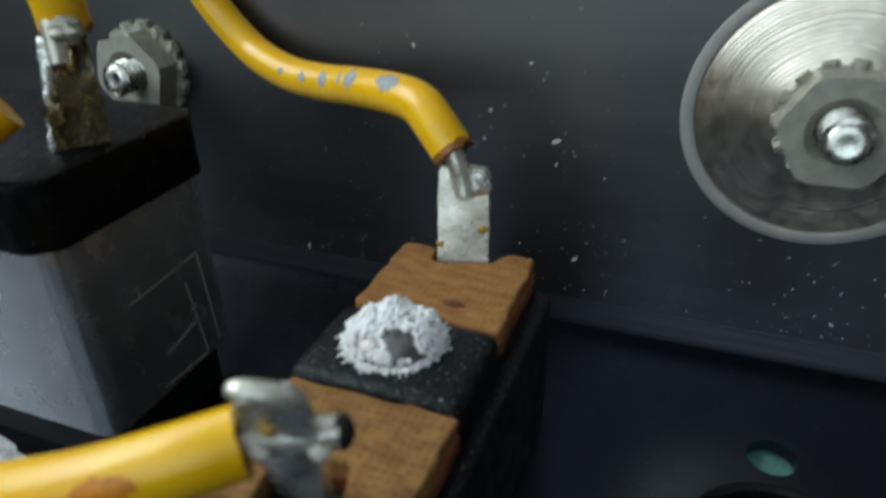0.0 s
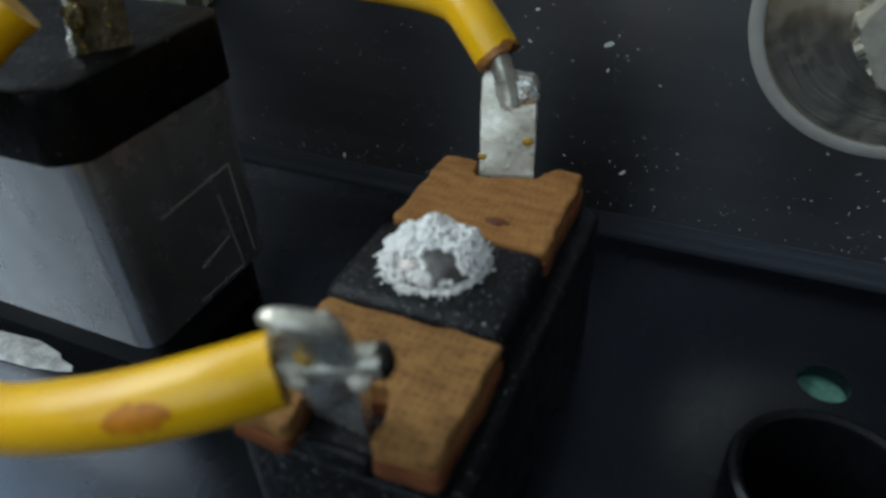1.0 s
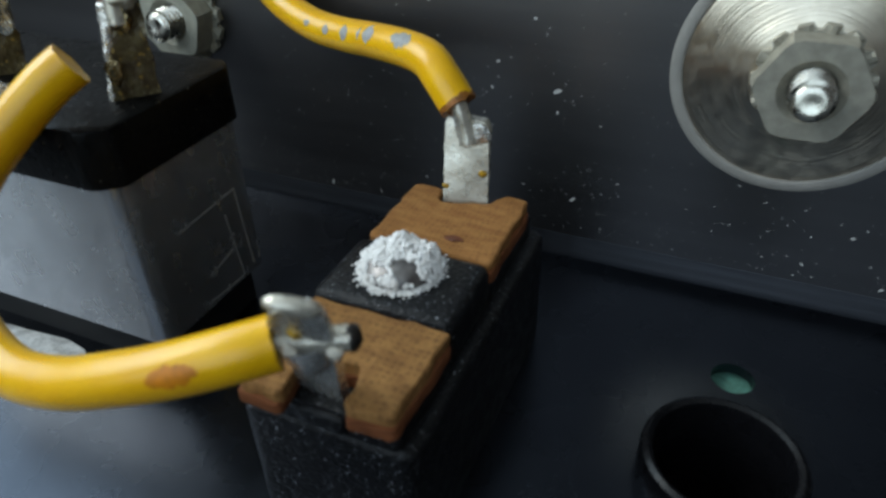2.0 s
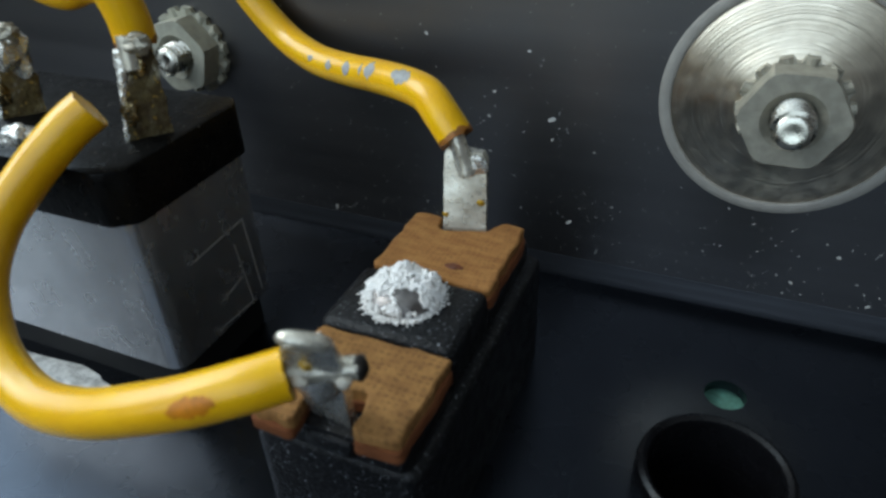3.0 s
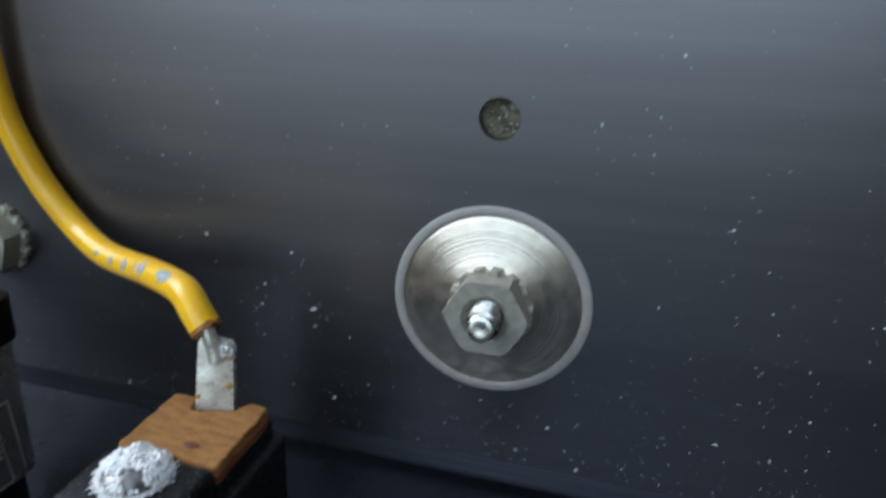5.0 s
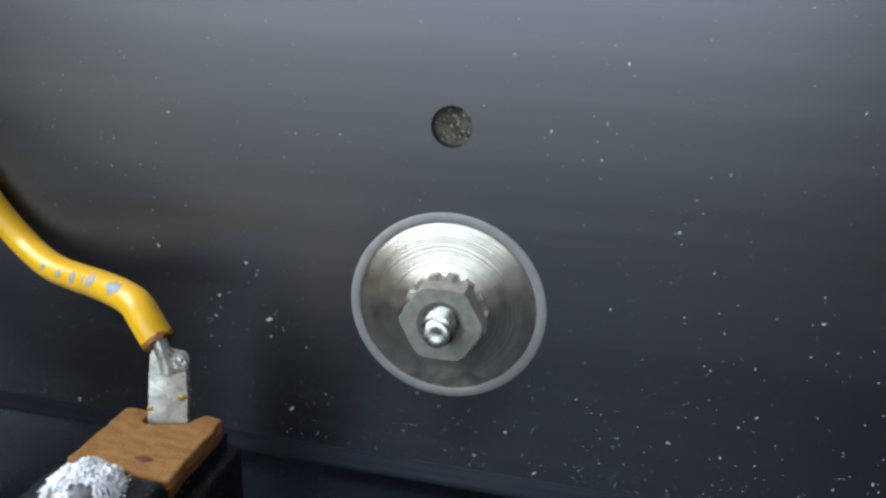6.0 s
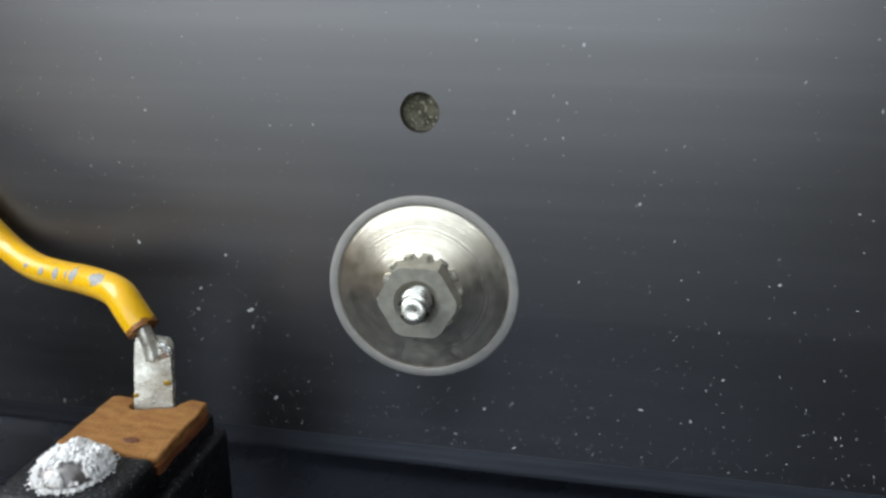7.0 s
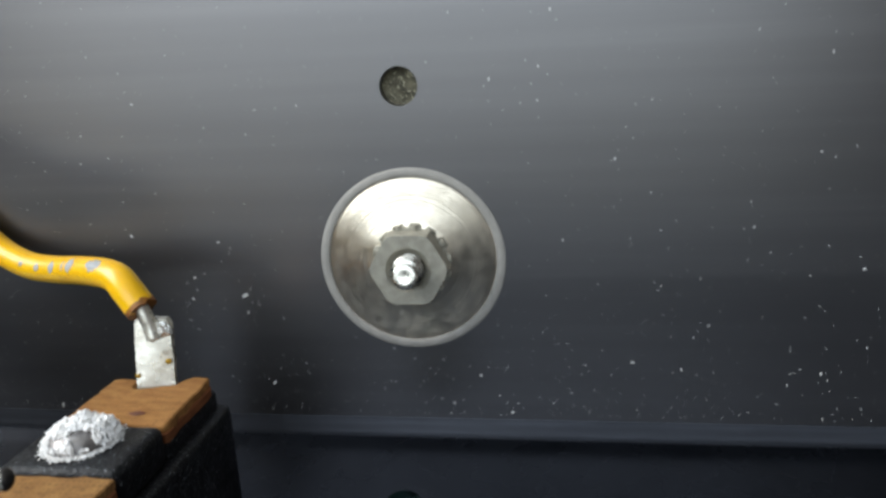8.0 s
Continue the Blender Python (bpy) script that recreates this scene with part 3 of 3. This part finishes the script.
# ---- switch with metal can ----
switch = thing("toggle_switch", (-56, -24.4, 0), "switch with silver metal can and black phenolic cap", "switch")
part("plinth", outline(round_corners([(-72.6, -29.6), (-44.6, -29.6), (-44.6, -18.0), (-72.6, -18.0)], 1.0), 0.0, 4.5), DARK, switch, "dark gap plate under the can")
part("can", roughen(outline(round_corners([(-73.6, -31.0), (-43.2, -31.0), (-43.2, -17.4), (-73.6, -17.4)], 1.7, 8), 4.4, 19.25), 0.04, 4.0), CAN, switch, "silver metal can")
chamfer = [(-74.3, -29.8), (-72.6, -31.9), (-44.2, -31.9), (-42.7, -30.6), (-42.7, -18.2), (-43.9, -16.8), (-72.8, -16.8), (-74.3, -18.4)]
part("cap", roughen(outline(round_corners(chamfer, 0.5), 19.2, 23.6, 0.3), 0.06, 1.6), CAP, switch, "black phenolic cap with cut corners")
emblem = bmesh.new()
for (ya, za), (yb, zb) in (((-27.0, 12.9), (-19.9, 13.3)), ((-19.9, 13.3), (-19.3, 5.1)), ((-21.6, 11.6), (-20.8, 4.7)), ((-24.9, 7.3), (-21.5, 8.0)), ((-25.8, 4.9), (-20.8, 4.7))):
    d = Vector((0, yb - ya, zb - za))
    n_ = Vector((0, -d.z, d.y)).normalized() * 0.075
    q = [Vector((-43.16, ya, za)), Vector((-43.16, yb, zb))]
    vs = [emblem.verts.new(p) for p in (q[0] - n_, q[1] - n_, q[1] + n_, q[0] + n_)]
    f = emblem.faces.new(vs)
    back = bmesh.ops.extrude_face_region(emblem, geom=[f])
    bmesh.ops.translate(emblem, vec=(-0.12, 0, 0), verts=[v for v in back["geom"] if isinstance(v, bmesh.types.BMVert)])
part("emblem", emblem, SCRATCH, switch, "thin scribed line emblem", smooth=False)
def lug_plate(x, y, height, lean):
    """An upright plate that narrows upwards on its far side, cut into small faces for an uneven skin."""
    bm = bmesh.new()
    across, out = Vector((0.64, 0.77, 0)), Vector((0.77, -0.64, 0))
    grid = {}
    for i in range(13):
        k = i / 12
        far = 1.9 - 1.0 * k
        for j in range(9):
            u = -1.3 + (far + 1.3) * j / 8
            for d in (0, 1):
                p = Vector((x, y, 23.3 + height * k)) + Vector(lean) * k + across * u + out * (0.3 if d else -0.3)
                grid[i, j, d] = bm.verts.new(p)
    for i in range(12):
        for j in range(8):
            for d in (0, 1):
                bm.faces.new((grid[i, j, d], grid[i, j + 1, d], grid[i + 1, j + 1, d], grid[i + 1, j, d]))
        for j in (0, 8):
            bm.faces.new((grid[i, j, 0], grid[i, j, 1], grid[i + 1, j, 1], grid[i + 1, j, 0]))
    for j in range(8):
        for i in (0, 12):
            bm.faces.new((grid[i, j, 0], grid[i, j + 1, 0], grid[i, j + 1, 1], grid[i, j, 1]))
    return bm


def lug_edge(x, y, height, lean, seed):
    line = [Vector((x, y, 23.5 + height * k)) + Vector(lean) * k - Vector((0.64, 0.77, 0)) * 1.3 for k in (0, 0.3, 0.55, 0.8, 0.98)]
    return roughen(tube(line, lambda k: 0.25 + 0.28 * k, 8, 14), 0.16, 0.6, seed)


for lx, ly, top, seed, lean in ((-45.2, -25.7, 6.6, 5, (-0.1, 1.8, 0)), (-58.6, -25.8, 6.6, 9, (0.8, 1.2, 0))):
    lug = part("solder_lug", roughen(lug_plate(lx, ly, top, lean), 0.24, 0.7), LACQUER, switch, "flux-coated solder lug")
    part("edge", lug_edge(lx, ly, top, lean, seed), SOLDER_GREY, lug, "bright solder along the edge")
    near = lx > -52
    part("solder", blob((lx + lean[0] * 0.7, ly + lean[1] * 0.7 - 0.3, 24.2 + top * 0.72), (0.7, 0.6, 1.0) if near else (1.7, 1.3, 2.3), seed, 0.5),
         BURNT if near else SOLDER_GREY, lug, "lumpy burnt solder" if near else "shiny lump of solder")
    part("crown", blob((lx + lean[0] + 0.9, ly + lean[1] - 0.9, 23.9 + top), (1.05, 0.75, 0.7), seed + 6, 0.4, 4), STEEL_DULL, lug, "bright solder crown")
    part("flux", blob((lx - 0.3, ly - 0.6, 25.6), (0.5, 0.5, 1.0), seed + 3, 0.6), BURNT, lug, "amber burnt flux")
    if not near:
        part("eyelet", moved(lathe([(1.5, 0.0), (1.5, 0.25), (1.1, 0.5), (0.6, 0.5), (0.6, 0.0)], 24), Matrix.Translation((lx - 2.2, ly - 0.2, 23.5))), STEEL, lug, "bright eyelet")
part("solder_drop", blob((-54.4, -29.3, 23.8), (1.7, 1.0, 0.9), 41, 0.4), SOLDER_GREY, switch, "bright drop of solder on the cap")


# ---- wires ----
def wire(points, label, core, burnt_end=True):
    w = thing("hookup_wire", points[0], label, "wire", "yellow wires")
    part("insulation", tube(points, 1.5, 10, 28, 0.14), YELLOW, w, "yellow plastic insulation")
    if core:
        part("conductor", tube(core, 0.72, 6, 16), TINNED, w, "tinned stranded conductor")
    if burnt_end:
        a, b = Vector(points[0]), Vector(points[1])
        d = (a - b).normalized()
        part("burnt_edge", tube([a - d * 0.3, a + d * 0.14], 1.53, 2, 24, 0.45), BURNT_PVC, w, "scorched insulation end")
    return w


W1 = [(-24.5, -14.2, 21.5), (-26.0, -13.6, 23.1), (-27.6, -12.6, 24.1), (-30.3, -11.1, 24.2), (-34.6, -8.7, 23.7), (-38.4, -6.8, 23.2), (-43.1, -4.9, 23.2),
      (-48.3, -2.5, 24.5), (-52.8, -1.7, 28.7), (-55.9, -1.6, 34.3), (-57.2, -1.8, 39.5), (-57.8, -2.2, 49.5), (-57.2, -3.1, 61.6)]
w1 = wire(W1, "yellow insulated wire with grey print remnants", [(-24.9, -13.9, 22.0), (-24.3, -14.2, 20.9), (-23.8, -14.35, 19.6), (-23.5, -14.6, 18.5)])
W2 = [(-24.0, -39.7, 18.9), (-25.7, -41.0, 18.6), (-28.4, -42.3, 17.8), (-31.7, -43.2, 16.7), (-36.2, -43.8, 15.2), (-40.8, -43.6, 14.5), (-45.4, -42.1, 15.6),
      (-48.2, -39.6, 18.4), (-48.9, -36.7, 21.2), (-47.7, -33.6, 24.1), (-46.1, -31.4, 26.3), (-44.9, -29.9, 27.5)]
w2 = wire(W2, "yellow insulated wire looped between tab and switch", [(-24.6, -40.2, 18.8), (-22.9, -39.0, 18.8), (-21.6, -38.3, 18.8), (-20.7, -37.85, 18.8)], False)
wire([(-45.7, -23.7, 30.2), (-45.8, -23.8, 32.2), (-46.5, -24.0, 34.1), (-48.6, -24.0, 34.3), (-51.4, -23.8, 33.6), (-55.2, -23.4, 34.4), (-60.3, -23.0, 36.7), (-67.6, -22.4, 39.7)],
     "yellow insulated wire bent over the switch lug", [(-45.5, -24.7, 31.0), (-45.3, -25.0, 28.6)])


def sleeve_mark(line, start, end, aim, half, lift, mat, parent, name, label, seed):
    """A thin ragged skin on a wire of 1.5 mm radius along part of its line, on the side that faces aim."""
    pts = spline(line, 20)
    n0, n1 = int(start * (len(pts) - 1)), int(end * (len(pts) - 1))
    bm, rows = bmesh.new(), []
    for i in range(n0, n1 + 1):
        way = (pts[i + 1] - pts[i - 1]).normalized()
        out = Vector(aim)
        out = (out - way * out.dot(way)).normalized()
        across = way.cross(out)
        k = (i - n0) / (n1 - n0)
        wide = half * math.sqrt(max(0.02, 1 - (2 * k - 1) ** 2)) * (1 + 0.7 * noise.noise(Vector((i * 0.6, seed, 1))))
        rows.append([bm.verts.new(pts[i] + (out * math.cos(radians(a)) + across * math.sin(radians(a))) * (1.5 + lift))
                     for a in (wide * (j / 4 - 1) + 6 * noise.noise(Vector((i * 0.4, seed, 8))) for j in range(9))])
    for a, b in zip(rows, rows[1:]):
        for j in range(8):
            bm.faces.new((a[j], a[j + 1], b[j + 1], b[j]))
    return part(name, bm, mat, parent, label)


for k, (a, b, half, aim) in enumerate(((0.205, 0.262, 26, (0.5, -0.75, 0.5)), (0.300, 0.325, 28, (0.4, -0.8, 0.5)), (0.335, 0.345, 26, (0.4, -0.8, 0.4)),
                                       (0.372, 0.398, 26, (0.4, -0.85, 0.4)), (0.430, 0.447, 18, (0.4, -0.85, 0.3)), (0.480, 0.492, 12, (0.4, -0.85, 0.3)))):
    sleeve_mark(W1, a, b, aim, half, 0.02, INK, w1, "print_mark", "worn grey ink mark", k * 3.7)
sleeve_mark(W2, 0.135, 0.205, (0.3, -0.75, 0.4), 22, 0.02, SCORCH, w2, "scorch_mark", "orange scorch mark", 2.0)

# ---- small things on panel and floor ----
grommet = thing("grommet", (-0.65, -23.5, 0), "glossy black bushing standing round the floor hole", "grommet")
part("collar", moved(lathe([(4.75, -2.0), (4.75, 2.0), (4.9, 2.4), (5.25, 2.6), (5.6, 2.4), (5.75, 2.0), (5.75, 0.0)], 64), Matrix.Translation((-0.65, -23.5, 0))), RUBBER, grommet, "rounded collar")
part("sleeve", moved(lathe([(4.74, -2.0), (4.74, -14.0), (0.0, -14.0)], 48), Matrix.Translation((-0.65, -23.5, 0))), RUBBER, grommet, "deep dark sleeve")
patch = part("paint_patch", blob((-60.0, -32.0, 0.05), (6.4, 1.2, 0.16), 21, 0.5), WHITE)
tagged(patch, "white paint smear on the black floor", "paint smear")


def flakes(name, spots, label):
    """Thin chips of dust lying on the panel face: (x, z, long, wide, turn)."""
    bm = bmesh.new()
    for k, (x, z, lo, wi, turn) in enumerate(spots):
        corners = 5 + k % 3
        ca, sa = math.cos(turn), math.sin(turn)
        front, rear = [], []
        for i in range(corners):
            a = 2 * math.pi * i / corners
            s = 0.75 + 0.5 * noise.noise(Vector((k * 1.3, i * 2.1, 4)))
            u, v = lo * s * math.cos(a), wi * s * math.sin(a)
            px, pz = x + u * ca - v * sa, z + u * sa + v * ca
            front.append(bm.verts.new((px, -0.045, pz)))
            rear.append(bm.verts.new((px, 0.02, pz)))
        bm.faces.new(front)
        for i in range(corners):
            j = (i + 1) % corners
            bm.faces.new((front[i], front[j], rear[j], rear[i]))
    ob = part(name, bm, DUST, smooth=False)
    return tagged(ob, label, "dust", kind="stuff")


rnd = random.Random(3)
big = [(14.9, 47.8), (8.7, 41.3), (-22.8, 24.3), (-20.3, 17.8), (-17.9, 6.7), (7.0, 8.0), (29.4, 9.0), (44.1, 8.7), (-30.7, 40.1), (-46.4, 3.1), (10.6, 3.3),
       (35.9, 25.3), (21.6, 32.8), (24.1, 9.8), (-26.2, 20.0), (-26.8, 17.4), (-33.3, 25.1), (3.8, 4.4), (47.2, 20.7), (-20.2, 15.7), (13.7, 42.4), (41.9, 42.6),
       (41.8, 33.0), (26.5, 25.1), (16.3, 24.1), (35.7, 1.9), (-16.7, 39.0), (-12.0, 39.3), (40.7, 7.3), (48.5, 11.8), (30.5, 12.9), (13.6, 39.0), (-38.0, 33.7), (32.0, 14.3)]
spots = []
for i, (x, z) in enumerate(big):
    s = 0.46 if i in (3, 4, 9) else 0.28 if i < 20 else 0.18
    spots.append((x, z, s * rnd.uniform(0.9, 1.3), s * 0.6, rnd.uniform(0, 3.1)))
    for k in range(5 if i in (3, 4) else 2 if i < 20 else 1):
        spots.append((x + rnd.gauss(0, 1.5), z + rnd.gauss(0, 1.5), rnd.uniform(0.06, 0.14), rnd.uniform(0.04, 0.08), rnd.uniform(0, 3.1)))
for i in range(2000):
    x, z = rnd.uniform(-75, 75), 3 + 58 * rnd.random() ** 1.9
    if (x ** 2 + (z - 22.2) ** 2) < 108 or (x + 0.8) ** 2 + (z - 41) ** 2 < 6:
        continue
    s = 0.033 + 0.08 * rnd.random() ** 5
    if x < -5:
        s *= 0.9
    spots.append((x, z, s * rnd.uniform(1, 1.9), s * 0.7, rnd.uniform(0, 3.1)))
flakes("dust", spots, "pale dust specks stuck on the black panel")
